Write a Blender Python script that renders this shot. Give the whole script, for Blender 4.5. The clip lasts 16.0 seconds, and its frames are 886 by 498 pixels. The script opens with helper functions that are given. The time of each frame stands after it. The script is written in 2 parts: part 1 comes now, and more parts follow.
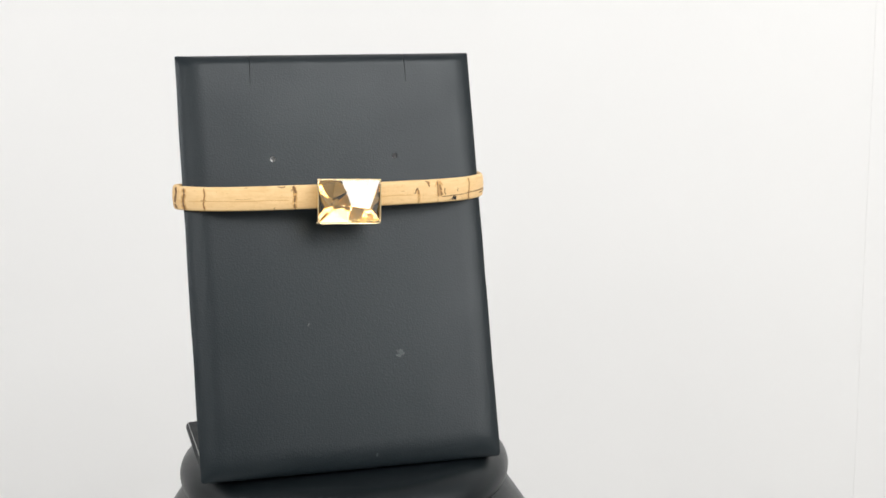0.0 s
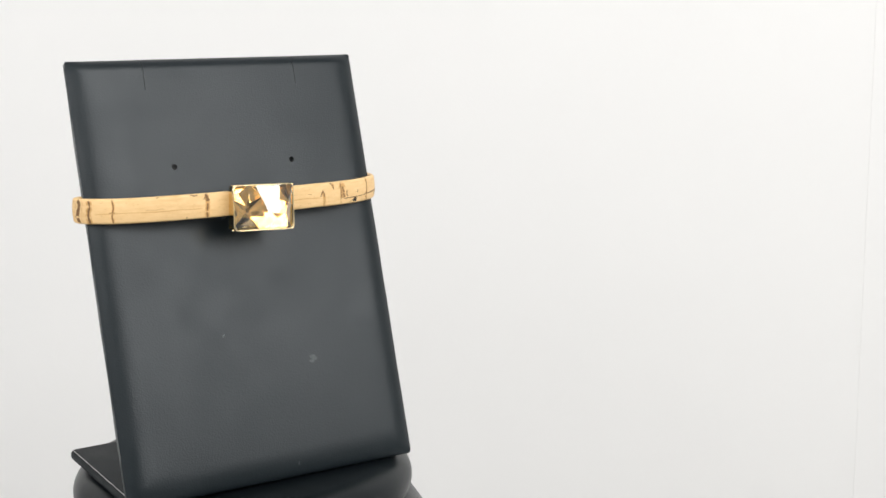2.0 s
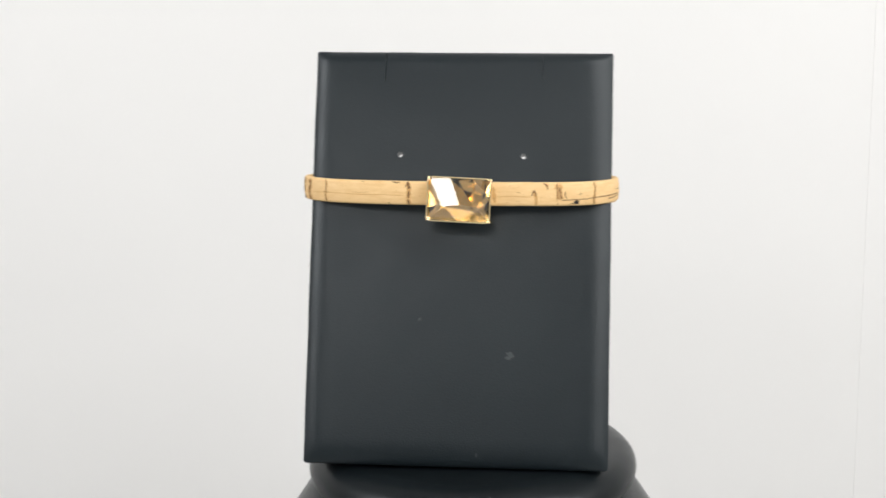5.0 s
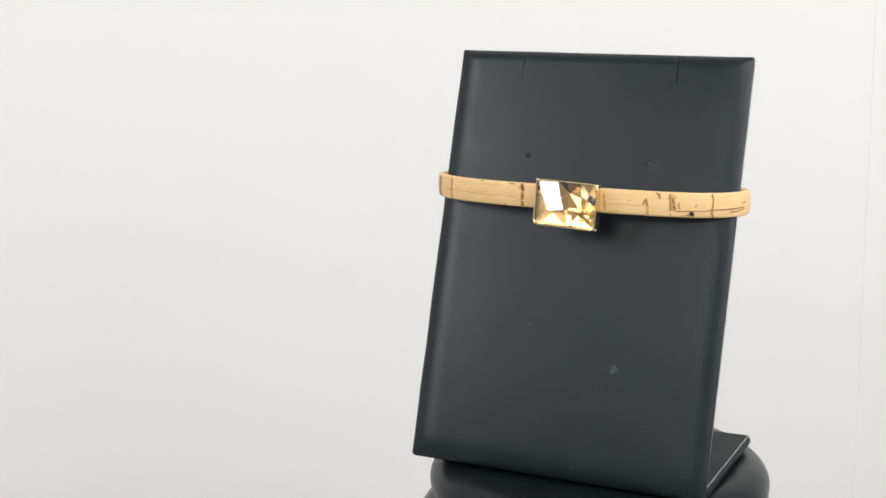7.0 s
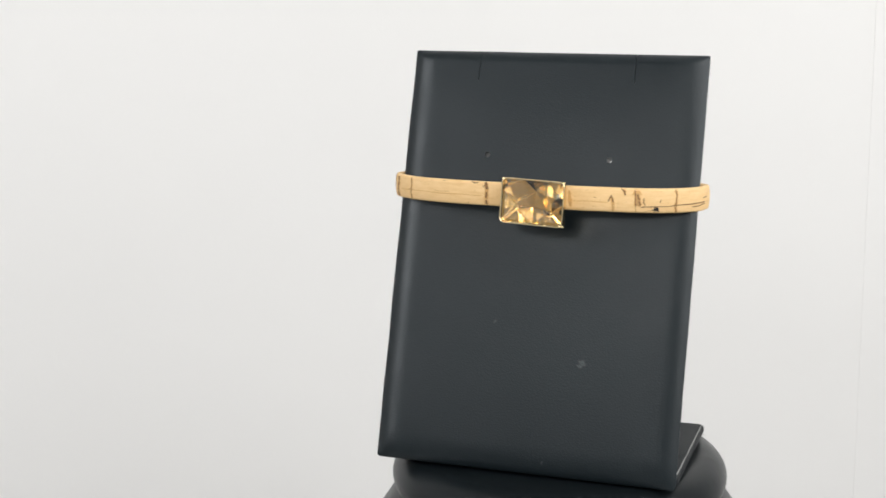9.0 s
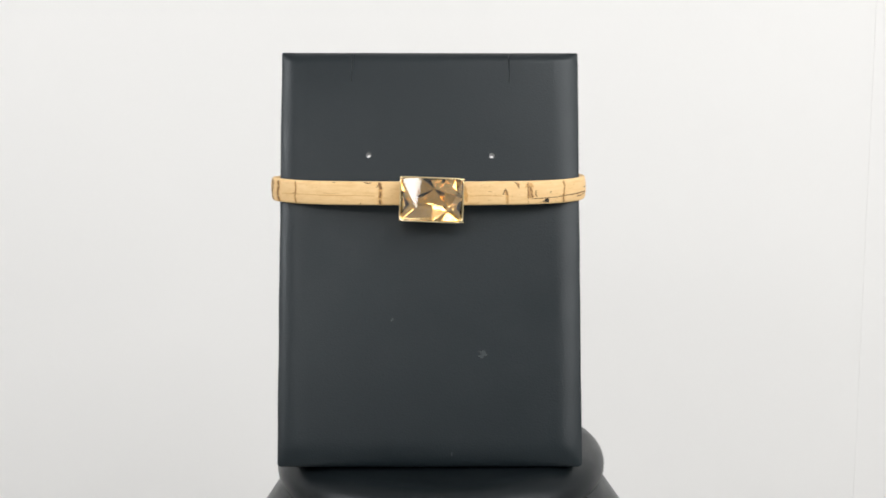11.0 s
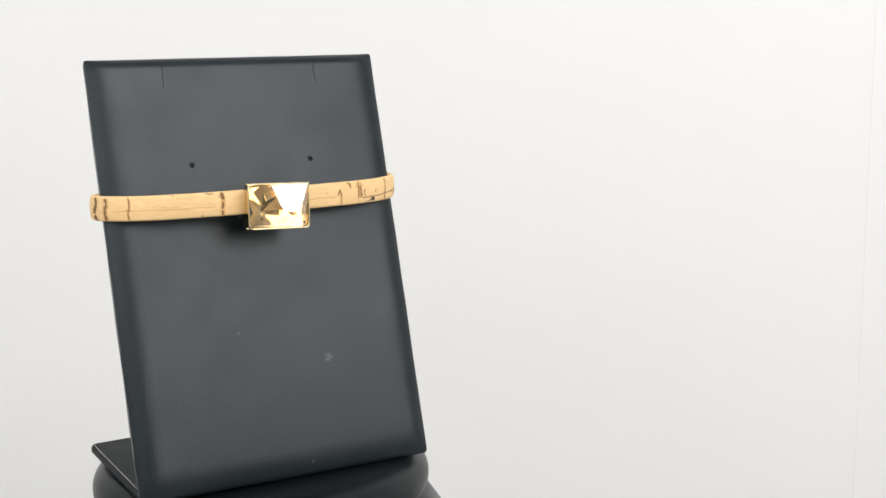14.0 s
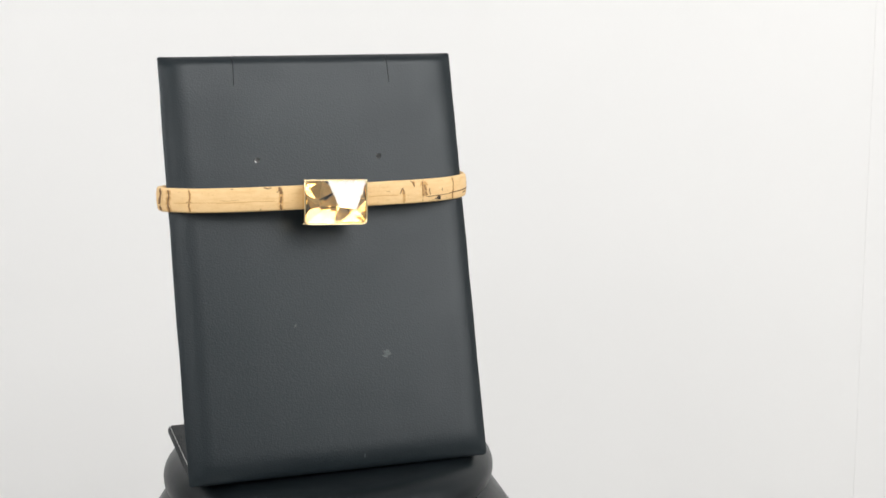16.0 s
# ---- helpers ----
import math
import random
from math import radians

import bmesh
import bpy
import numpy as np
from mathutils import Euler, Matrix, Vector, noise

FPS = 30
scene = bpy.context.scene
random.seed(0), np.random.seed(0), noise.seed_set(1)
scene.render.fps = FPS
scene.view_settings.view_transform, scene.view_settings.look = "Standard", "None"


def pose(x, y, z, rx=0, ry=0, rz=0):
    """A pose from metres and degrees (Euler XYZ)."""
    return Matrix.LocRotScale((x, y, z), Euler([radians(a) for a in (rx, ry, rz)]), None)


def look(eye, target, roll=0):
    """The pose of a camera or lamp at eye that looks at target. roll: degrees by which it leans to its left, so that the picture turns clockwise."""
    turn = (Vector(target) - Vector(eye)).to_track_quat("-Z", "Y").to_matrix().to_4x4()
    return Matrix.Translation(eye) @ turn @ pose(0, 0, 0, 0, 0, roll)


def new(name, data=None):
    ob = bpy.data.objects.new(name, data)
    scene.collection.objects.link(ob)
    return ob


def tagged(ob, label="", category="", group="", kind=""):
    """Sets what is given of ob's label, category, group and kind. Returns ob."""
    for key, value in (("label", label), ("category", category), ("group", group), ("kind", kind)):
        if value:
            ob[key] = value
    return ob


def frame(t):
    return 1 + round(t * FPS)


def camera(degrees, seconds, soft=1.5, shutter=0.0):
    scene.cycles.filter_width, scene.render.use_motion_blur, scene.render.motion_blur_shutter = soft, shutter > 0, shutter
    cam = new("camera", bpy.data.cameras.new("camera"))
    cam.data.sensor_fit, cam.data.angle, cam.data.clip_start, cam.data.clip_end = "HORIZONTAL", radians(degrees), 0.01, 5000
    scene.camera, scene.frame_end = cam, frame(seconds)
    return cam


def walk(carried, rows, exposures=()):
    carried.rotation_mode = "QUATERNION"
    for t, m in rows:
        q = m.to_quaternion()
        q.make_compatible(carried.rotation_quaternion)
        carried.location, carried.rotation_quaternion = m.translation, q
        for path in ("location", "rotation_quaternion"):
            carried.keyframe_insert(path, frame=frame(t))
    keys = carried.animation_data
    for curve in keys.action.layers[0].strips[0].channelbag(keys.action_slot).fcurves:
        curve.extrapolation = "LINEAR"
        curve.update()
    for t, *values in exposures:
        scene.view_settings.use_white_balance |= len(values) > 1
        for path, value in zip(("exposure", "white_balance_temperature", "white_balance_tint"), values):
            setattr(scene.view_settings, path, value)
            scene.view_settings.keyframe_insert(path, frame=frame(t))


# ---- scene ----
# The stand, its bracelet and the pedestal swing together about one upright axis before them.
AXIS = (-0.0134, 0.4340)
TOP = 0.300            # height of the pedestal's top
EYE = 0.4967
LEAN = 16.85           # the pad leans back, degrees
cam = camera(35.4, 16.0, soft=1.6, shutter=0.5)
SIGHT = look((0, 0, EYE), (0, math.cos(radians(10.80)), EYE - math.sin(radians(10.80))), -0.66)
walk(cam, [(0, SIGHT), (16, SIGHT)],
     [(0, -0.14), (4.5, -0.15), (5.2, -0.18), (7.3, -0.22), (9.2, -0.23), (11.5, -0.19), (13.0, -0.17), (14.5, -0.16), (16.0, -0.17)])

# swing of the pedestal: seconds, degrees
SWING = [(0.0, 16.15), (0.5, 18.93), (1.0, 23.08), (1.5, 28.10), (2.0, 32.91), (2.5, 32.88), (3.0, 31.63), (3.5, 26.92),
         (4.0, 19.45), (4.5, 6.08), (5.0, -4.90), (5.2, -8.15), (5.7, -15.3), (6.2, -20.9), (6.7, -24.9), (7.3, -27.02),
         (7.5, -27.18), (8.0, -26.97), (8.5, -24.14), (9.0, -19.36), (9.2, -17.2), (9.7, -12.2), (10.3, -6.4),
         (10.8, -1.6), (11.3, 3.30), (11.5, 5.80), (12.0, 12.10), (12.5, 17.69), (13.0, 22.12), (13.5, 26.23),
         (14.0, 29.89), (14.5, 29.77), (15.0, 27.64), (15.5, 23.36), (16.0, 18.76)]


# ---- light ----
def world_light():
    w = bpy.data.worlds.new("world")
    scene.world = w
    w.use_nodes = True
    w.node_tree.nodes["Background"].inputs[0].default_value = (0.8, 0.85, 0.9, 1)
    w.node_tree.nodes["Background"].inputs[1].default_value = 0.05


def softbox(name, eye, target, w, h, power, colour, roll=0):
    d = bpy.data.lights.new(name, "AREA")
    d.shape, d.size, d.size_y, d.energy, d.color = "RECTANGLE", w, h, power, colour
    ob = new(name, d)
    ob.matrix_world = look(eye, target, roll)
    return ob


world_light()
softbox("studio_lamp", (0.607, -0.197, 1.22), (0.0, 0.57, 0.42), 1.005, 0.58, 12.8, (0.99, 0.99, 0.98), -8)
# unseen low softbox, added to lift the sheen on the pad
softbox("studio_lamp", (0.87, -0.09, 0.70), (0.0, 0.57, 0.42), 1.08, 0.34, 6.0, (0.99, 0.99, 0.98))
softbox("studio_lamp", (-0.135, -0.50, 0.925), (0.0, 0.57, 0.42), 0.265, 0.13, 0.85, (0.99, 0.99, 0.98))
softbox("studio_lamp", (-0.515, -0.46, 0.90), (0.0, 0.57, 0.42), 0.40, 0.18, 1.55, (0.99, 0.99, 0.98))
softbox("studio_lamp", (-1.02, 0.105, 0.88), (0.0, 0.57, 0.42), 0.45, 0.64, 7.0, (0.97, 0.985, 1.0))
# unseen low softbox, added to brighten the stone's lower facets
softbox("studio_lamp", (-0.40, -0.47, 0.70), (0.0, 0.57, 0.42), 0.85, 0.24, 0.75, (0.99, 0.99, 0.985))
# unseen overhead fill, added to brighten the upper wall
softbox("ceiling_fill", (0.1, 0.1, 1.93), (0.1, 0.2, 0.0), 1.2, 0.8, 1.7, (0.99, 0.99, 0.98))


# ---- materials ----
def material(name):
    m = bpy.data.materials.new(name)
    m.use_nodes = True
    nt = m.node_tree
    return m, nt, nt.nodes["Principled BSDF"]


def node(nt, kind, **sets):
    n = nt.nodes.new(kind)
    for k, v in sets.items():
        n.inputs[k].default_value = v
    return n


def coords(nt):
    return nt.nodes.new("ShaderNodeTexCoord").outputs["Object"]


def ramp(nt, source, stops):
    r = nt.nodes.new("ShaderNodeValToRGB")
    e = r.color_ramp.elements
    while len(e) < len(stops):
        e.new(0.5)
    for el, (at, col) in zip(e, stops):
        el.position, el.color = at, (*col, 1)
    nt.links.new(source, r.inputs[0])
    return r.outputs[0]


def maths(nt, op, a, b):
    n = nt.nodes.new("ShaderNodeMath")
    n.operation = op
    for i, v in enumerate((a, b)):
        if isinstance(v, (int, float)):
            n.inputs[i].default_value = v
        else:
            nt.links.new(v, n.inputs[i])
    return n.outputs[0]


def noise_of(nt, vec, scale, detail=3.0, rough=0.55):
    n = node(nt, "ShaderNodeTexNoise", Scale=scale, Detail=detail, Roughness=rough)
    nt.links.new(vec, n.inputs["Vector"])
    return n.outputs["Fac"]


def leatherette(name, dark, light, rough, grain, specks=(), gloss=0.30):
    """Black grained leatherette; specks: pale scuffs as (x, z, radius) on the face."""
    m, nt, b = material(name)
    v = coords(nt)
    blotch = noise_of(nt, v, 22.0, 4.0)
    col = ramp(nt, blotch, [(0.3, dark), (0.72, light)])
    cell = node(nt, "ShaderNodeTexVoronoi", Scale=1450.0)
    nt.links.new(v, cell.inputs["Vector"])
    fold = noise_of(nt, v, 900.0, 3.0, 0.6)
    h = maths(nt, "ADD", cell.outputs["Distance"], maths(nt, "MULTIPLY", fold, 0.45))
    bump = node(nt, "ShaderNodeBump", Strength=grain, Distance=0.0006)
    nt.links.new(h, bump.inputs["Height"])
    nt.links.new(bump.outputs["Normal"], b.inputs["Normal"])
    if specks:
        sep = nt.nodes.new("ShaderNodeSeparateXYZ")
        nt.links.new(v, sep.inputs[0])
        ragged = maths(nt, "MULTIPLY", maths(nt, "SUBTRACT", noise_of(nt, v, 900.0, 3.0), 0.5), 0.006)
        total = None
        for x, z, r in specks:
            dx = maths(nt, "SUBTRACT", sep.outputs["X"], x)
            dz = maths(nt, "SUBTRACT", sep.outputs["Z"], z)
            d = maths(nt, "SQRT", maths(nt, "ADD", maths(nt, "MULTIPLY", dx, dx), maths(nt, "MULTIPLY", dz, dz)), 0)
            inside = maths(nt, "LESS_THAN", maths(nt, "ADD", d, ragged), r)
            total = inside if total is None else maths(nt, "MAXIMUM", total, inside)
        mix = nt.nodes.new("ShaderNodeMix")
        mix.data_type = "RGBA"
        nt.links.new(maths(nt, "MULTIPLY", total, 0.15), mix.inputs[0])
        nt.links.new(col, mix.inputs[6])
        mix.inputs[7].default_value = (0.22, 0.23, 0.24, 1)
        col = mix.outputs[2]
    nt.links.new(col, b.inputs["Base Color"])
    nt.links.new(ramp(nt, noise_of(nt, v, 70.0), [(0.3, (rough - 0.05,) * 3), (0.7, (rough + 0.06,) * 3)]), b.inputs["Roughness"])
    b.inputs["Specular IOR Level"].default_value = gloss
    b.inputs["Specular Tint"].default_value = (0.95, 0.98, 1.0, 1)
    return m


def paint(name, colour, rough):
    m, nt, b = material(name)
    v = coords(nt)
    low = tuple(c * 0.985 for c in colour)
    nt.links.new(ramp(nt, noise_of(nt, v, 2.2, 4.0), [(0.3, low), (0.7, colour)]), b.inputs["Base Color"])
    bump = node(nt, "ShaderNodeBump", Strength=0.05, Distance=0.001)
    nt.links.new(noise_of(nt, v, 420.0), bump.inputs["Height"])
    nt.links.new(bump.outputs["Normal"], b.inputs["Normal"])
    b.inputs["Roughness"].default_value = rough
    return m


def cork():
    m, nt, b = material("cork")
    v = coords(nt)
    stretch = node(nt, "ShaderNodeMapping")
    stretch.inputs["Scale"].default_value = (1.0, 1.0, 5.0)
    nt.links.new(v, stretch.inputs["Vector"])
    streak = noise_of(nt, stretch.outputs[0], 150.0, 5.0, 0.6)
    col = ramp(nt, streak, [(0.22, (0.65, 0.405, 0.18)), (0.42, (0.735, 0.49, 0.235)), (0.75, (0.80, 0.56, 0.29))])
    fleck = ramp(nt, noise_of(nt, v, 1100.0, 2.0), [(0.24, (0.42, 0.26, 0.12)), (0.36, (1, 1, 1))])
    mix = nt.nodes.new("ShaderNodeMix")
    mix.data_type, mix.blend_type = "RGBA", "MULTIPLY"
    mix.inputs[0].default_value = 0.35
    nt.links.new(col, mix.inputs[6])
    nt.links.new(fleck, mix.inputs[7])
    nt.links.new(mix.outputs[2], b.inputs["Base Color"])
    bump = node(nt, "ShaderNodeBump", Strength=0.25, Distance=0.0004)
    nt.links.new(noise_of(nt, v, 600.0, 4.0), bump.inputs["Height"])
    nt.links.new(bump.outputs["Normal"], b.inputs["Normal"])
    b.inputs["Roughness"].default_value = 0.55
    b.inputs["Specular IOR Level"].default_value = 0.3
    return m


def plain(name, colour, rough, metal=0.0):
    m, nt, b = material(name)
    v = coords(nt)
    low = tuple(c * 0.86 for c in colour)
    nt.links.new(ramp(nt, noise_of(nt, v, 260.0), [(0.3, low), (0.7, colour)]), b.inputs["Base Color"])
    b.inputs["Roughness"].default_value, b.inputs["Metallic"].default_value = rough, metal
    return m


def crystal_glass():
    m, nt, b = material("champagne_crystal")
    b.inputs["Base Color"].default_value = (1.0, 0.92, 0.74, 1)
    b.inputs["Roughness"].default_value = 0.0
    b.inputs["IOR"].default_value = 1.56
    b.inputs["Transmission Weight"].default_value = 1.0
    b.inputs["Coat Weight"].default_value = 1.0
    b.inputs["Coat Roughness"].default_value = 0.0
    b.inputs["Coat IOR"].default_value = 2.05
    return m


LEATHER = leatherette("black_leatherette", (0.0070, 0.0108, 0.0133), (0.0086, 0.0129, 0.0156), 0.33, 0.082,
                      [(0.0220, 0.0462, 0.0015), (-0.0155, 0.0600, 0.0004), (-0.0085, 0.1072, 0.0003), (0.0090, 0.0050, 0.0003)], 0.335)
LEATHER_PLAIN = leatherette("black_leatherette_plain", (0.0085, 0.0112, 0.0125), (0.0105, 0.0135, 0.0155), 0.55, 0.25, gloss=0.2)
PEDESTAL = leatherette("black_matt_covering", (0.0045, 0.0066, 0.0080), (0.0060, 0.0084, 0.0099), 0.33, 0.06,
                       [(-0.020, 0.0, 0.0003)], 0.27)
WALL = paint("white_wall_paint", (0.84, 0.83, 0.82), 0.7)
GREY = paint("grey_room_paint", (0.80, 0.795, 0.78), 0.8)
FLOOR = paint("grey_floor", (0.36, 0.36, 0.355), 0.7)
CORK = cork()
FISSURE = plain("cork_fissure", (0.21, 0.11, 0.045), 0.85)
# amber cork stain, also used to paint shade on the strap
STAIN_SHADE = plain("cork_stain_and_shade", (0.62, 0.35, 0.125), 0.7)
BROWN = plain("cork_brown_patch", (0.50, 0.29, 0.115), 0.75)
# near-black that stands for the shade inside a gap
GAP_SHADE = plain("cork_gap_shade", (0.02, 0.015, 0.012), 0.8)
GOLD = plain("polished_gold", (0.97, 0.79, 0.48), 0.08, 1.0)
FOIL = plain("gold_foil", (1.0, 0.67, 0.20), 0.03, 1.0)
CRYSTAL = crystal_glass()
THREAD = plain("worn_edge", (0.45, 0.45, 0.44), 0.7)


# ---- building helpers ----
def mesh_of(name, bm, mat, smooth=None):
    bmesh.ops.recalc_face_normals(bm, faces=bm.faces)
    me = bpy.data.meshes.new(name)
    bm.to_mesh(me)
    bm.free()
    me.materials.append(mat)
    if smooth is not None:
        me.polygons.foreach_set("use_smooth", [True] * len(me.polygons))
        me.set_sharp_from_angle(angle=radians(smooth))
    return me


def part(name, bm, mat, parent, label="", smooth=None, at=None):
    ob = new(name, mesh_of(name, bm, mat, smooth))
    ob.parent = parent
    if at is not None:
        ob.matrix_local = at
    return tagged(ob, label)


def box(bm, x0, x1, y0, y1, z0, z1, bevel=0.0, steps=2):
    m = Matrix.Translation(((x0 + x1) / 2, (y0 + y1) / 2, (z0 + z1) / 2)) @ Matrix.Diagonal((x1 - x0, y1 - y0, z1 - z0, 1))
    got = bmesh.ops.create_cube(bm, size=1, matrix=m)
    if bevel:
        edges = list({e for v in got["verts"] for e in v.link_edges})
        bmesh.ops.bevel(bm, geom=edges, offset=bevel, segments=steps, affect="EDGES", profile=0.5)
    return bm


def lathe(profile, sides):
    """Rings of (radius, z) turned about z, closed at both ends."""
    bm = bmesh.new()
    rings = []
    for r, z in profile:
        rings.append([bm.verts.new((r * math.cos(2 * math.pi * k / sides), r * math.sin(2 * math.pi * k / sides), z)) for k in range(sides)])
    for a, b in zip(rings, rings[1:]):
        for k in range(sides):
            bm.faces.new((a[k], a[(k + 1) % sides], b[(k + 1) % sides], b[k]))
    bm.faces.new(rings[0])
    bm.faces.new(rings[-1])
    return bm


def sweep(path, section, closed=False):
    """Moves a section (out, up) along points given as (place, outward way)."""
    bm = bmesh.new()
    rings = []
    for place, out in path:
        rings.append([bm.verts.new(Vector(place) + Vector(out) * o + Vector((0, 0, u))) for o, u in section])
    n = len(section)
    for i in range(len(rings) if closed else len(rings) - 1):
        a, b = rings[i], rings[(i + 1) % len(rings)]
        for k in range(n):
            bm.faces.new((a[k], a[(k + 1) % n], b[(k + 1) % n], b[k]))
    if not closed:
        bm.faces.new(rings[0])
        bm.faces.new(rings[-1])
    return bm


# ---- the room ----
def wall(name, x0, x1, y0, y1, z0, z1, mat, label, category="wall"):
    ob = new(name, mesh_of(name, box(bmesh.new(), x0, x1, y0, y1, z0, z1), mat))
    return tagged(ob, label, category, kind="structure")


BACK = 1.10
JOINT = 0.339
wall("wall_north", -1.5, JOINT - 0.0018, BACK, BACK + 0.06, 0.0, 2.0, WALL, "plain white painted wall behind the pedestal")
wall("wall_north_panel", JOINT + 0.0018, 1.5, BACK + 0.0005, BACK + 0.06, 0.0, 2.0, WALL, "white wall panel beside an upright joint")
wall("joint_strip", JOINT - 0.0018, JOINT + 0.0018, BACK + 0.0009, BACK + 0.058, 0.0, 2.0, WALL, "shallow upright joint between white wall panels", "trim")
wall("wall_south", -1.5, 1.5, -1.56, -1.5, 0.0, 2.0, GREY, "plain pale wall behind the camera")
wall("wall_west", -1.56, -1.5, -1.56, BACK + 0.06, 0.0, 2.0, WALL, "plain white side wall")
wall("wall_east", 1.5, 1.56, -1.56, BACK + 0.06, 0.0, 2.0, WALL, "plain white side wall")
wall("floor", -1.56, 1.56, -1.56, BACK + 0.06, -0.06, 0.0, FLOOR, "plain grey floor under the pedestal", "floor")
wall("ceiling", -1.56, 1.56, -1.56, BACK + 0.06, 2.0, 2.06, WALL, "plain white ceiling", "ceiling")


# ---- pedestal ----
def pedestal():
    root = tagged(new("pedestal"), "round black display pedestal with rounded cap and flared body", "pedestal")
    R, ex, ez = 0.0718, 0.0125, 0.0100
    cap = [(R - ex - 0.02, TOP)]
    for k in range(13):
        a = radians(90 - 7.5 * k)
        cap.append((R - ex + ex * math.cos(a), TOP - ez + ez * math.sin(a)))
    for k in range(1, 7):
        a = radians(15 * k)
        cap.append((R - 0.0022 + 0.0022 * math.cos(a), TOP - ez - 0.0055 * math.sin(a)))
    cap.append((R - ex - 0.02, TOP - ez - 0.0055))
    part("cap", lathe(cap, 96), PEDESTAL, root, "smooth black rounded cap", 40)
    body = [(0.058, TOP - 0.0145), (0.0685, TOP - 0.0150), (0.0702, TOP - 0.0165), (0.0735, TOP - 0.0215), (0.0805, TOP - 0.0320),
            (0.089, TOP - 0.0450), (0.097, TOP - 0.062), (0.103, TOP - 0.085), (0.106, TOP - 0.12), (0.107, TOP - 0.20), (0.107, 0.004), (0.105, 0.0)]
    part("body", lathe(body, 96), PEDESTAL, root, "", 40)
    return root


# ---- display stand ----
def padded_panel(root):
    """Padded board: soft bulging front, mitred soft edges, flat back."""
    W, H, side, brow, hem, thick = 0.0628, 0.1740, 0.0112, 0.0054, 0.0118, 0.0018
    bm = bmesh.new()

    def spread(n, lo, hi, first, last):
        near = (0.0, 0.012, 0.035, 0.07, 0.12, 0.19, 0.27, 0.36, 0.47, 0.60, 0.75, 0.9)
        mid = [lo + first + (hi - lo - first - last) * k / n for k in range(n + 1)]
        return [lo + d * first for d in near] + mid + [hi - d * last for d in reversed(near)]

    def swell(t, steep):
        t = min(max(t, 0.0), 1.0)
        return (1 - (1 - t) ** 2.5) ** steep

    xs = spread(24, -W, W, side, side)
    zs = spread(32, 0.0, H, hem, brow)
    rows = []
    for z in zs:
        row = []
        for x in xs:
            d = min(W - abs(x), z, H - z)
            t = min((W - abs(x)) / side, z / hem, (H - z) / brow, 1.0)
            out = 0.0018 + 0.0030 * swell((W - abs(x)) / side, 0.92) * swell(z / hem, 0.55) * swell((H - z) / brow, 0.85) + 0.0006 * min(d / 0.03, 1.0) ** 0.8
            turn = 0.0017 if z < H / 2 else 0.0008
            out += 0.00008 * noise.noise(Vector((x * 55, 3.1, z * 55))) * t
            wob = 0.00022 * noise.noise(Vector((z * 60, 7.7, x * 40)))
            sx = x + (wob if abs(x) > W - 1e-6 else 0)
            sz = z + (wob if z > H - 1e-6 else 0)
            # round the panel's corners
            cx, cz = (W - abs(x)) / turn, min(z, H - z) / turn
            if cx < 1 and cz < 1:
                a, b = 1 - cx, 1 - cz
                a, b = a * math.sqrt(1 - b * b / 2), b * math.sqrt(1 - a * a / 2)
                sx = math.copysign(W - turn + a * turn, x)
                sz = turn - b * turn if z < H / 2 else H - turn + b * turn
            row.append(bm.verts.new((sx, -out, sz)))
        rows.append(row)
    for a, b in zip(rows, rows[1:]):
        for k in range(len(a) - 1):
            bm.faces.new((a[k], a[k + 1], b[k + 1], b[k]))
    rim = rows[0] + [r[-1] for r in rows[1:]] + rows[-1][-2::-1] + [r[0] for r in rows[-2:0:-1]]
    back = [bm.verts.new((v.co.x * 0.992, thick, min(max(v.co.z, 0.0006), H - 0.0006))) for v in rim]
    for k in range(len(rim)):
        j = (k + 1) % len(rim)
        bm.faces.new((rim[k], back[k], back[j], rim[j]))
    bm.faces.new(back)
    panel = part("padded_panel", bm, LEATHER, root, "black grained leatherette padded panel", 50)
    # two pin holes and two cord slits go through it
    cuts = bmesh.new()
    for x, z in ((-0.0257, 0.1294), (0.0260, 0.1292)):
        bmesh.ops.create_cone(cuts, segments=20, radius1=0.00115, radius2=0.00115, depth=0.03, cap_ends=True,
                              matrix=Matrix.Translation((x, 0, z)) @ pose(0, 0, 0, 90, 0, 0))
    for x, skew in ((-0.0326, 2.0), (0.0334, -1.0)):
        m = pose(x, -0.0165, H - 0.004, 0, skew, 0) @ Matrix.Diagonal((0.00022, 0.03, 0.0180, 1))
        bmesh.ops.create_cube(cuts, size=1, matrix=m)
    cutter = new("cutter", mesh_of("cutter", cuts, LEATHER))
    mod = panel.modifiers.new("cut", "BOOLEAN")
    mod.operation, mod.object, mod.solver = "DIFFERENCE", cutter, "EXACT"
    bpy.context.view_layer.update()
    made = bpy.data.meshes.new_from_object(panel.evaluated_get(bpy.context.evaluated_depsgraph_get()))
    panel.modifiers.clear()
    panel.data = made
    made.polygons.foreach_set("use_smooth", [True] * len(made.polygons))
    made.set_sharp_from_angle(angle=radians(50))
    bpy.data.objects.remove(cutter)
    panel.matrix_local = pose(-0.0011, 0, 0.0010, 0, 0.75, 0) @ pose(0, 0, 0, -LEAN, 0, 0)
    return panel


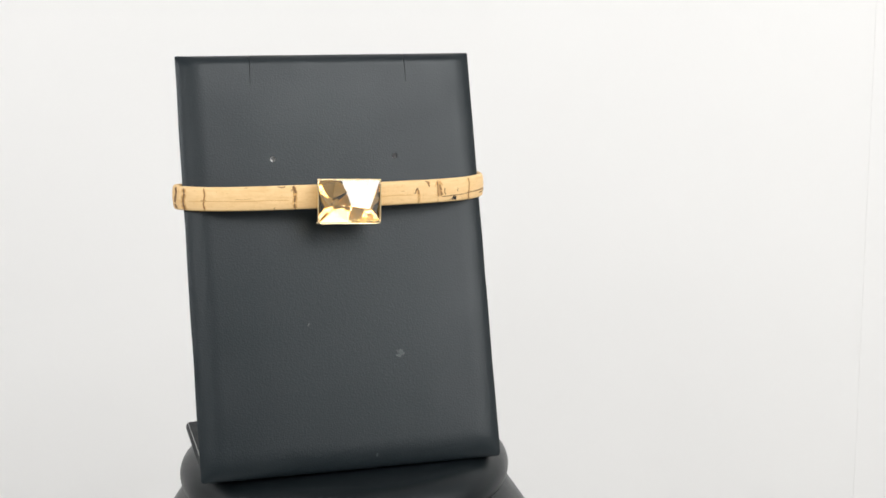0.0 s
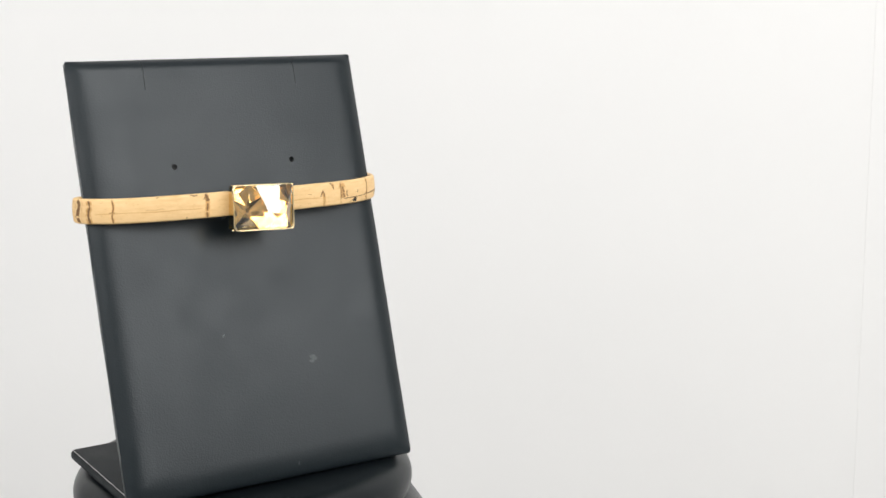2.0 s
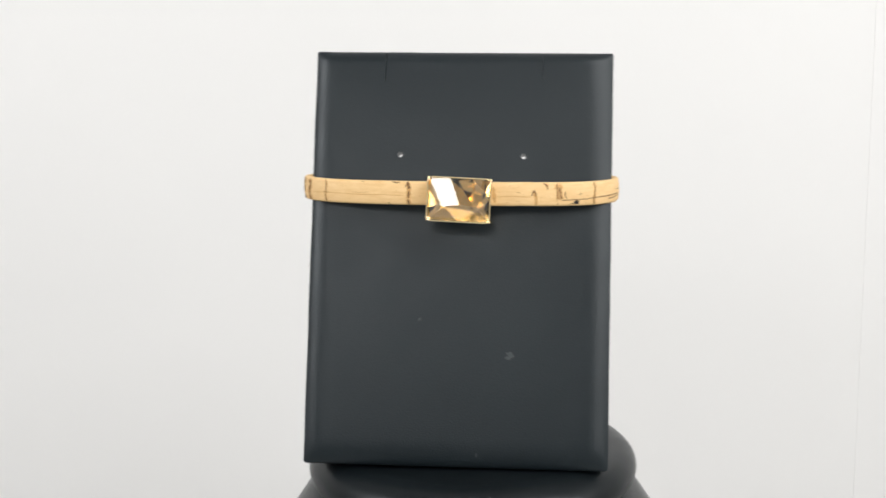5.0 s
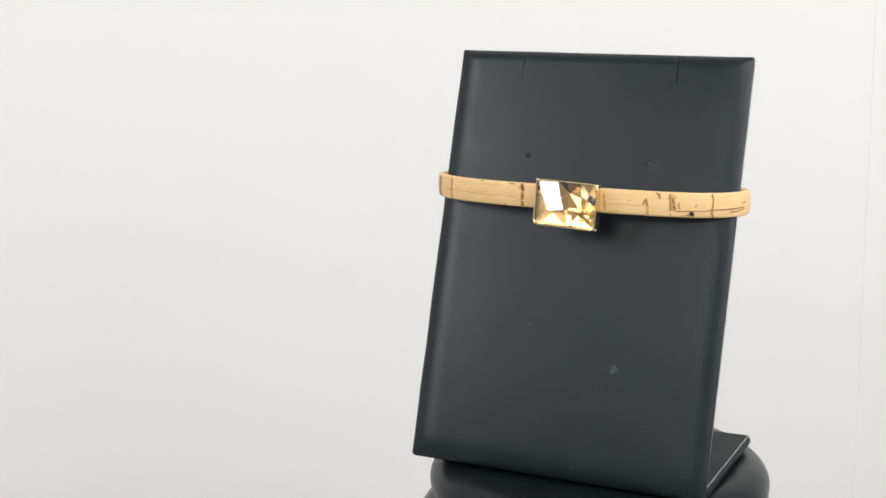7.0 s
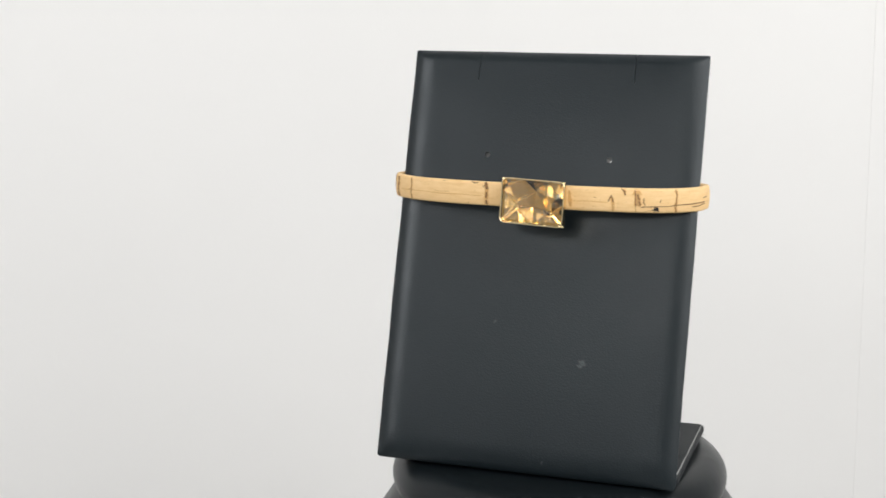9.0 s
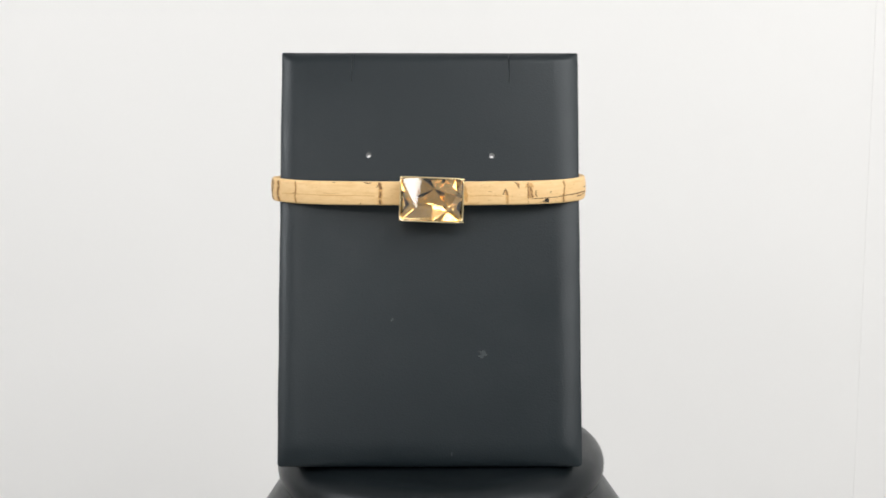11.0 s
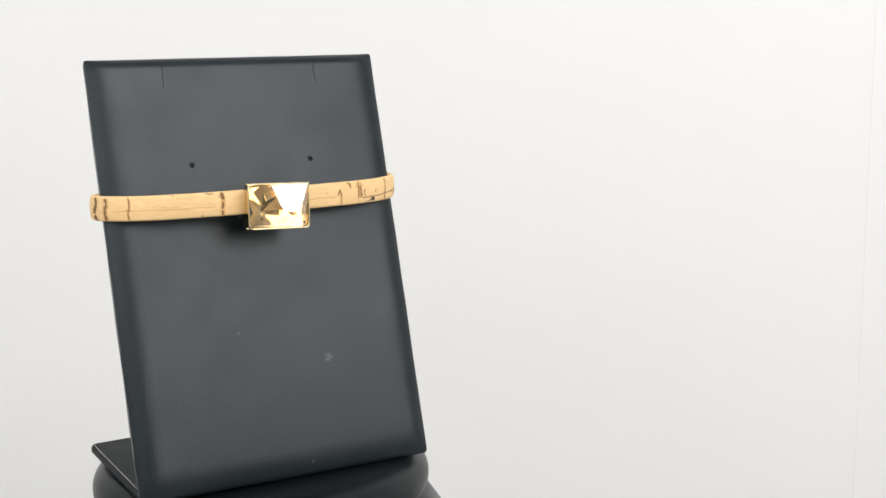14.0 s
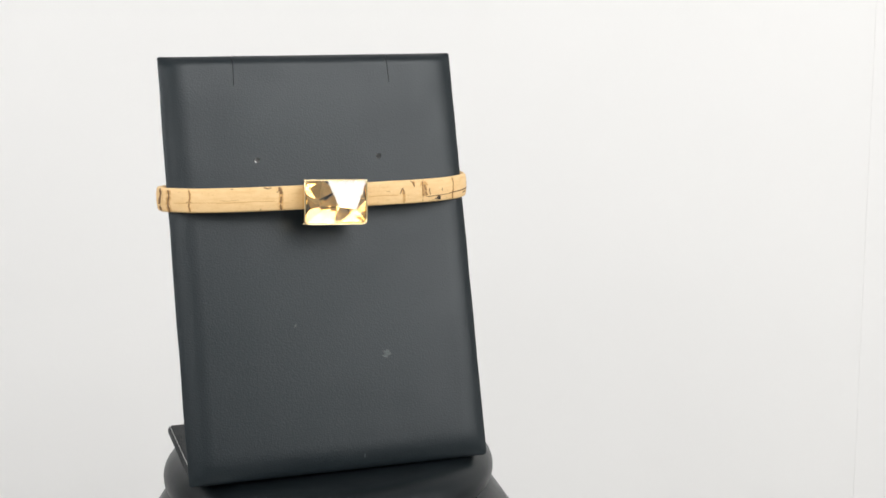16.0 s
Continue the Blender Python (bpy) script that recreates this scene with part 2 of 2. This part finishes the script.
def display_stand():
    root = tagged(new("display_stand"), "black leatherette jewellery display stand leaning back on the pedestal", "display stand")
    padded_panel(root)
    base = part("base_plate", box(bmesh.new(), -0.0622, 0.0618, 0.003, 0.0718, 0.0, 0.0048, 0.0021, 5), LEATHER_PLAIN, root, "thin black leatherette base plate", 40,
                pose(0, 0, 0, 0.9, 0, 0))
    for side in (-1, 1):
        pts = []
        for k in range(40):
            y = 0.005 + 0.0652 * k / 39
            dx = 0.00025 * noise.noise(Vector((y * 300, side * 5, 0)))
            r = 0.00016 + 0.00012 * abs(noise.noise(Vector((y * 180, side * 9, 4))))
            pts.append((side * 0.0611 - 0.0002 + dx, y, 0.00468, r))
        bm = bmesh.new()
        rings = [[bm.verts.new((x + r * math.cos(a), y, z + r * 0.8 * math.sin(a))) for a in (0, 1.05, 2.1, 3.14, 4.2, 5.24)] for x, y, z, r in pts]
        for a, b in zip(rings, rings[1:]):
            for k in range(6):
                bm.faces.new((a[k], a[(k + 1) % 6], b[(k + 1) % 6], b[k]))
        bm.faces.new(rings[0])
        bm.faces.new(rings[-1])
        part("worn_edge", bm, THREAD, base, "pale worn line along the plate's edge", 60)
    return root


# ---- bracelet ----
HALF, DEEP = 0.0649, 0.0236                  # the strap's oval, in front
SNUG = 0.0060                                # and behind the panel


def droop(x):
    """The strap hangs a little lower towards one side."""
    return -0.0013 * x / HALF if x > 0 else 0.0


def squareness(x):
    """The strap hugs the panel more tightly on one side than on the other."""
    return 2.45 if x > 0 else 1.95


def set_back(x):
    """On the tighter side the strap is drawn forward round the panel's edge."""
    return -0.0036 * (x / HALF) ** 2 if x < 0 else 0.0


def oval(a):
    """Place and outward way on the strap's middle line; a = -90 is the front."""
    c, s = math.cos(a), math.sin(a)
    power = squareness(c) if s < 0 else 2.45
    x = HALF * math.copysign(abs(c) ** (2 / power), c)
    deep = DEEP if s < 0 else SNUG
    y = deep * math.copysign(abs(s) ** (2 / power), s)
    n = Vector((math.copysign(abs(x / HALF) ** (power - 1) / HALF, x), math.copysign(abs(y / deep) ** (power - 1) / deep, y), 0))
    return Vector((x, y + set_back(x), 0)), n.normalized()


def front_at(x):
    """Place and outward way on the strap's front at x."""
    power = squareness(x)
    y = -DEEP * (1 - abs(x / HALF) ** power) ** (1 / power)
    n = Vector((math.copysign(abs(x / HALF) ** (power - 1) / HALF, x), -abs(y / DEEP) ** (power - 1) / DEEP, 0))
    return Vector((x, y + set_back(x), 0)), n.normalized()


STRAP_H, STRAP_T = 0.0098, 0.0026


def strap_section():
    h, t, r = STRAP_H / 2, STRAP_T / 2, 0.0011
    sec = []
    for cx, cz, a0 in ((t - r, h - r, 0), (-t + r, h - r, 90), (-t + r, -h + r, 180), (t - r, -h + r, 270)):
        for k in range(5):
            a = radians(a0 + 22.5 * k)
            sec.append((cx + r * math.cos(a), cz + r * math.sin(a)))
    # a slight belly on the outer side
    sec += [(t + 0.00025, -0.0022), (t + 0.00032, 0.0), (t + 0.00025, 0.0022)]
    return sec


def fissure(parent, spots, mat, width, name="fissure", lift=0.00004):
    """A crack in the cork: a thin ragged ribbon along (x, z) spots, on the strap's outer side."""
    bm = bmesh.new()
    pairs = []
    n = len(spots)
    fine = []
    for (x0, z0), (x1, z1) in zip(spots, spots[1:]):
        for k in range(5):
            fine.append((x0 + (x1 - x0) * k / 5, z0 + (z1 - z0) * k / 5))
    fine.append(spots[-1])
    m = len(fine)
    for i, (x, z) in enumerate(fine):
        x += 0.00022 * noise.noise(Vector((x * 2000, z * 900, 1)))
        z += 0.00012 * noise.noise(Vector((x * 2000, z * 900, 5)))
        w = 1.35 * width * (0.55 + 0.75 * abs(noise.noise(Vector((x * 1500, z * 1500, 9))))) * (0.35 if i in (0, m - 1) else 1.0)
        (x0, z0), (x1, z1) = fine[max(i - 1, 0)], fine[min(i + 1, m - 1)]
        d = Vector((x1 - x0, z1 - z0)).normalized()
        ends = []
        for s in (-1, 1):
            px, pz = x - d.y * w * s, z + d.x * w * s
            px = max(min(px, HALF - 1e-5), -HALF + 1e-5)
            p, o = front_at(px)
            h = STRAP_H / 2
            az = min(abs(pz) / h, 1.0)
            bulge = STRAP_T / 2 + 0.00032 * max(0.0, 1 - (pz / 0.0040) ** 2)
            if abs(pz) > h - 0.0011:
                u = min((abs(pz) - (h - 0.0011)) / 0.0011, 1.0)
                bulge = STRAP_T / 2 - 0.0011 + 0.0011 * math.sqrt(1 - u * u)
            q = p + o * (bulge + lift)
            pz += droop(px)
            ends.append((bm.verts.new((q.x, q.y, pz)), bm.verts.new((q.x - o.x * 0.0004, q.y - o.y * 0.0004, pz))))
        pairs.append(ends)
    for a, b in zip(pairs, pairs[1:]):
        (a0, a0b), (a1, a1b) = a
        (b0, b0b), (b1, b1b) = b
        for f in ((a0, a1, b1, b0), (a0b, b0b, b1b, a1b), (a0, b0, b0b, a0b), (a1, a1b, b1b, b1)):
            bm.faces.new(f)
    return part(name, bm, mat, parent)


GEM_W, GEM_H = 0.0262, 0.0186


def rounded_rect(w, h, r, n=5):
    pts = []
    for cx, cz, a0 in ((w / 2 - r, h / 2 - r, 0), (-w / 2 + r, h / 2 - r, 90), (-w / 2 + r, -h / 2 + r, 180), (w / 2 - r, -h / 2 + r, 270)):
        for k in range(n):
            a = radians(a0 + 90 * k / (n - 1))
            pts.append((cx + r * math.cos(a), cz + r * math.sin(a)))
    return pts


def bezel(parent, at):
    """Gold box setting, open in front, with a rolled rim."""
    bm = bmesh.new()
    levels = [(-0.0016, 0.0052), (-0.0003, 0.0020), (0.0, 0.0004)]
    levels += [(-0.0004 + 0.0004 * math.cos(radians(a)), 0.0002 - 0.0006 * math.sin(radians(a))) for a in (0, 30, 60, 90, 120, 150, 180)]
    levels += [(-0.0008, 0.0050)]
    rings = []
    for grow, y in levels:
        rings.append([bm.verts.new((x, y - (0.0019 * (0.5 - z / GEM_H) if y < 0.003 else 0), z * (0.972 if z < 0 else 1.0))) for x, z in rounded_rect(GEM_W + 2 * grow, GEM_H + 2 * grow, max(0.0021 + grow, 0.0005))])
    for a, b in zip(rings, rings[1:]):
        for k in range(len(a)):
            j = (k + 1) % len(a)
            bm.faces.new((a[k], a[j], b[j], b[k]))
    bm.faces.new(rings[0])
    bm.faces.new(rings[-1])
    return part("setting", bm, GOLD, parent, "polished gold box setting", 35, at)


def facet_points():
    """Girdle corners and crown points of the cut stone: x, height, z from its middle."""
    w, h = GEM_W - 0.0013, GEM_H - 0.0013

    def at(u, v, up):
        return ((u - 0.5) * w, -up, (0.5 - v) * h)

    g = {"tl": at(0, 0, 0.0004), "tr": at(1, 0, 0.00134), "br": at(1, 1, 0.0018), "bl": at(0, 1, 0.0018), "t": at(0.36, 0, 0.00157), "b": at(0.525, 1, 0.0014),
         "p1": at(0.245, 0.65, 0.00459), "p2": at(0.52, 0.575, 0.00509), "p3": at(0.805, 0.635, 0.00536)}
    return g


def stone(parent, at_pose):
    g = facet_points()
    bm = bmesh.new()
    v = {k: bm.verts.new(p) for k, p in g.items()}
    for f in (("tl", "t", "p2", "p1"), ("t", "tr", "p3", "p2"), ("tl", "p1", "bl"), ("bl", "p1", "b"), ("p1", "p2", "b"), ("b", "p2", "p3"), ("b", "p3", "br"), ("tr", "br", "p3")):
        bm.faces.new([v[k] for k in f])
    # foiled back: a net of uneven facets (across, down, depth in millimetres)
    w, h = GEM_W - 0.0013, GEM_H - 0.0013
    nx, nz = 4, 3
    net = (((0.000, 0.000, 3.61), (0.296, 0.000, 2.60), (0.466, 0.000, 0.60), (0.706, 0.000, 1.61), (1.000, 0.000, 3.80)),
           ((0.000, 0.290, 2.02), (0.240, 0.463, 1.24), (0.537, 0.290, 2.76), (0.717, 0.389, 3.76), (1.000, 0.463, 2.24)),
           ((0.000, 0.731, 0.90), (0.256, 0.630, 1.37), (0.525, 0.662, 1.67), (0.761, 0.703, 1.23), (1.000, 0.748, 1.44)),
           ((0.000, 1.000, 0.65), (0.287, 1.000, 1.48), (0.498, 1.000, 2.03), (0.675, 1.000, 1.55), (1.000, 1.000, 1.01)))

    def sheet(mesh, shift):
        grid = [[mesh.verts.new(((u - 0.5) * w * 0.985, deep / 1000 + shift, (0.5 - q) * h * 0.98)) for u, q, deep in row] for row in net]
        for b in range(nz):
            for a in range(nx):
                c = grid[b][a], grid[b][a + 1], grid[b + 1][a + 1], grid[b + 1][a]
                if (a + b) % 2:
                    tris = (c[0], c[1], c[2]), (c[0], c[2], c[3])
                else:
                    tris = (c[0], c[1], c[3]), (c[1], c[2], c[3])
                for t in tris:
                    mesh.faces.new(t)
        return grid[0] + [r[-1] for r in grid[1:]] + grid[-1][-2::-1] + [r[0] for r in grid[-2:0:-1]]

    # girdle, split to meet the back's rim
    rim = sheet(bm, 0.0)
    crown = ("tl", "t", "tr", "br", "b", "bl")
    at_rim = {"tl": 0, "t": 1, "tr": nx, "br": nx + nz, "b": nx + nz + 2, "bl": 2 * nx + nz}
    for a, b in zip(crown, crown[1:] + crown[:1]):
        k0, k1 = at_rim[a], at_rim[b] if at_rim[b] > at_rim[a] else len(rim)
        bm.faces.new((v[a], *[rim[k % len(rim)] for k in range(k0, k1 + 1)], v[b]))
    fb = bmesh.new()
    edge = sheet(fb, 0.00005)
    deep = [fb.verts.new((q.co.x, 0.0040, q.co.z)) for q in edge]
    for k in range(len(edge)):
        m = (k + 1) % len(edge)
        fb.faces.new((edge[k], edge[m], deep[m], deep[k]))
    fb.faces.new(deep)
    st = part("stone", bm, CRYSTAL, parent, "champagne faceted rectangular crystal", None, at_pose)
    part("foil", fb, FOIL, st, "gold mirror foil behind the crystal")
    return st


def bracelet():
    root = tagged(new("bracelet"), "cork strap bracelet with gold-set champagne crystal round the stand", "bracelet")
    path = []
    n = 160
    for k in range(n):
        p, o = oval(2 * math.pi * k / n)
        z = 0.00012 * noise.noise(Vector((p.x * 90, p.y * 90, 2)))
        path.append((p + Vector((0, 0, z + droop(p.x))), o))
    strap = part("strap", sweep(path, strap_section(), True), CORK, root, "natural tan cork strap with dark fissures", 50)
    h = STRAP_H / 2
    for x, w in ((-0.0643, 0.00032), (-0.0618, 0.00026), (-0.0546, 0.00018), (0.0550, 0.00018)):
        spots = [(x, h - 0.0003), (x + 0.0004, 0.002), (x - 0.0001, -0.002), (x + 0.0002, -h + 0.0003)]
        fissure(strap, spots, STAIN_SHADE, w * 2.6, "brown_patch", 0.00002)
        fissure(strap, spots, FISSURE, w)
    # warmer cork round the main cracks
    fissure(strap, [(-0.0199, h - 0.0002), (-0.0195, 0.0020), (-0.0197, -0.0020), (-0.0197, -h + 0.0003)], STAIN_SHADE, 0.0009, "brown_patch", 0.00002)
    fissure(strap, [(0.0407, h - 0.0003), (0.0411, 0.0010), (0.0414, -0.0022)], STAIN_SHADE, 0.0014, "brown_patch", 0.00002)
    fissure(strap, [(0.0312, 0.0012), (0.0318, -0.0008), (0.0319, -h + 0.0003)], STAIN_SHADE, 0.0007, "brown_patch", 0.00002)
    fissure(strap, [(0.0360, h - 0.0004), (0.0366, 0.0024)], STAIN_SHADE, 0.0005, "brown_patch", 0.00002)
    # the setting's shade and reflection on the strap, painted in amber
    fissure(strap, [(0.0146, 0.0032), (0.0150, 0.0), (0.0152, -0.0034)], STAIN_SHADE, 0.0007, "brown_patch", 0.00002)
    # long shallow creases: only their shade, painted as darker ribbons
    fissure(strap, [(-0.0600, -0.0009), (-0.0500, -0.0006), (-0.0400, -0.0009), (-0.0300, -0.0007), (-0.0215, -0.0009)], STAIN_SHADE, 0.00016, "crease_shade", 0.00002)
    fissure(strap, [(0.0160, -0.0010), (0.0230, -0.0007), (0.0300, -0.0010)], STAIN_SHADE, 0.00014, "crease_shade", 0.00002)
    fissure(strap, [(-0.0203, h - 0.0002), (-0.0196, 0.0031), (-0.0193, 0.0018)], FISSURE, 0.0006)
    fissure(strap, [(-0.0195, 0.0010), (-0.0197, -0.0010), (-0.0196, -0.0018)], FISSURE, 0.0004)
    fissure(strap, [(-0.0198, -0.0022), (-0.0197, -h + 0.0003)], FISSURE, 0.00035)
    fissure(strap, [(-0.0205, 0.0036), (-0.0209, 0.0026)], FISSURE, 0.00022)
    fissure(strap, [(-0.0555, -0.0004), (-0.0546, -0.0006), (-0.0536, -0.0003)], BROWN, 0.0003, "brown_patch")
    fissure(strap, [(-0.0264, h - 0.0002), (-0.0245, h - 0.0007), (-0.0232, h - 0.0003)], FISSURE, 0.00024)
    fissure(strap, [(-0.0430, 0.0002), (-0.0400, -0.0001), (-0.0360, 0.0003)], BROWN, 0.00008)
    fissure(strap, [(-0.0280, -h + 0.0004), (-0.0276, -0.0038)], FISSURE, 0.00018)
    fissure(strap, [(-0.0392, h - 0.0004), (-0.0382, h - 0.0004)], FISSURE, 0.00016)
    fissure(strap, [(0.0403, h - 0.0004), (0.0403, 0.0012), (0.0405, -0.0026)], FISSURE, 0.00020)
    fissure(strap, [(0.0409, 0.0030), (0.0412, 0.0010), (0.0416, -0.0022)], BROWN, 0.0008, "brown_patch")
    fissure(strap, [(0.0412, 0.0026), (0.0416, 0.0012), (0.0421, 0.0004)], FISSURE, 0.00028)
    fissure(strap, [(0.0416, -0.0002), (0.0424, -0.0018)], FISSURE, 0.00028)
    fissure(strap, [(0.0436, 0.0012), (0.0434, -0.0004), (0.0440, -0.0018)], FISSURE, 0.00020)
    fissure(strap, [(0.0404, -0.0030), (0.0405, -h + 0.0003)], BROWN, 0.00016)
    fissure(strap, [(0.0301, -0.0006), (0.0312, 0.0020), (0.0316, 0.0004), (0.0320, -0.0008)], FISSURE, 0.00026)
    fissure(strap, [(0.0319, -0.0012), (0.0318, -0.0028), (0.0320, -h + 0.0003)], BROWN, 0.00016)
    fissure(strap, [(0.0349, h - 0.0002), (0.0362, 0.0036), (0.0367, 0.0022)], FISSURE, 0.00024)
    fissure(strap, [(0.0497, 0.0008), (0.0495, -0.0006)], FISSURE, 0.00014)
    fissure(strap, [(0.0420, -0.0024), (0.0450, -0.0023), (0.0490, -0.0022), (0.0528, -0.0021)], FISSURE, 0.00018)
    fissure(strap, [(0.0528, -0.0020), (0.0560, -0.0016), (0.0600, -0.0014), (0.0648, -0.0010)], FISSURE, 0.00024)
    fissure(strap, [(0.0605, -0.0026), (0.0625, -0.0024), (0.0640, -0.0016)], FISSURE, 0.00020)
    # shaded gap under the overlapping layer, painted as black ribbons
    fissure(strap, [(0.0440, -0.0046), (0.0466, -0.0042), (0.0480, -0.0039)], GAP_SHADE, 0.00045, "gap_shade")
    fissure(strap, [(0.0472, -0.0047), (0.0480, -0.0038), (0.0485, -0.0025)], GAP_SHADE, 0.0010, "gap_shade", 0.00006)
    fissure(strap, [(0.0636, 0.0006), (0.0645, 0.0010)], FISSURE, 0.00018)
    fissure(strap, [(0.0147, 0.0028), (0.0149, 0.0018)], BROWN, 0.0003, "brown_patch")
    fissure(strap, [(0.0149, -0.0012), (0.0150, -0.0026)], BROWN, 0.00035, "brown_patch")
    fissure(strap, [(0.0240, 0.0010), (0.0256, 0.0007)], BROWN, 0.00016)
    at = pose(0.0011, -0.0300, -0.0018, 0.0, 2.8, -1.0)
    setting = bezel(root, at)
    for sx in (-1, 1):
        for sz in (-1, 1):
            bm = bmesh.new()
            bmesh.ops.create_icosphere(bm, subdivisions=2, radius=0.00055,
                                       matrix=Matrix.Translation((sx * (GEM_W / 2 - 0.0006), 0.0001, sz * (GEM_H / 2 - 0.0006))) @ Matrix.Diagonal((1.2, 0.8, 1.0, 1)))
            part("prong", bm, GOLD, setting, "", 60)
    stone(setting, pose(0, 0.0009, 0))
    return root


# ---- the things at rest, in the swing's space ----
HOMES = []


def put(thing, x, y, z):
    HOMES.append((thing, pose(x, y, z)))
    return thing


put(pedestal(), 0.0123, 0.1532, 0.0)
put(display_stand(), 0.0086, 0.1126, TOP)
put(bracelet(), 0.0086, 0.1505, 0.4130)


def swing_at(t):
    """Degrees of swing at t seconds, smooth through the listed ones."""
    for i in range(len(SWING) - 1):
        (t1, a1), (t2, a2) = SWING[i], SWING[i + 1]
        if t <= t2:
            break
    t0, a0 = SWING[max(i - 1, 0)]
    t3, a3 = SWING[min(i + 2, len(SWING) - 1)]
    m1 = (a2 - a0) / (t2 - t0)
    m2 = (a3 - a1) / (t3 - t1)
    d = t2 - t1
    if (a2 - a1) * (a1 - a0) <= 0:
        m1 = 0.0
    if (a3 - a2) * (a2 - a1) <= 0:
        m2 = 0.0
    s = (t - t1) / d
    return a1 * (2 * s ** 3 - 3 * s * s + 1) + m1 * d * (s ** 3 - 2 * s * s + s) + a2 * (3 * s * s - 2 * s ** 3) + m2 * d * (s ** 3 - s * s)


def motions():
    times = [k / 10 for k in range(161)]
    turns = [(t, pose(*AXIS, 0, 0, 0, swing_at(t))) for t in times]
    for thing, home in HOMES:
        walk(thing, [(t, turn @ home) for t, turn in turns])


motions()
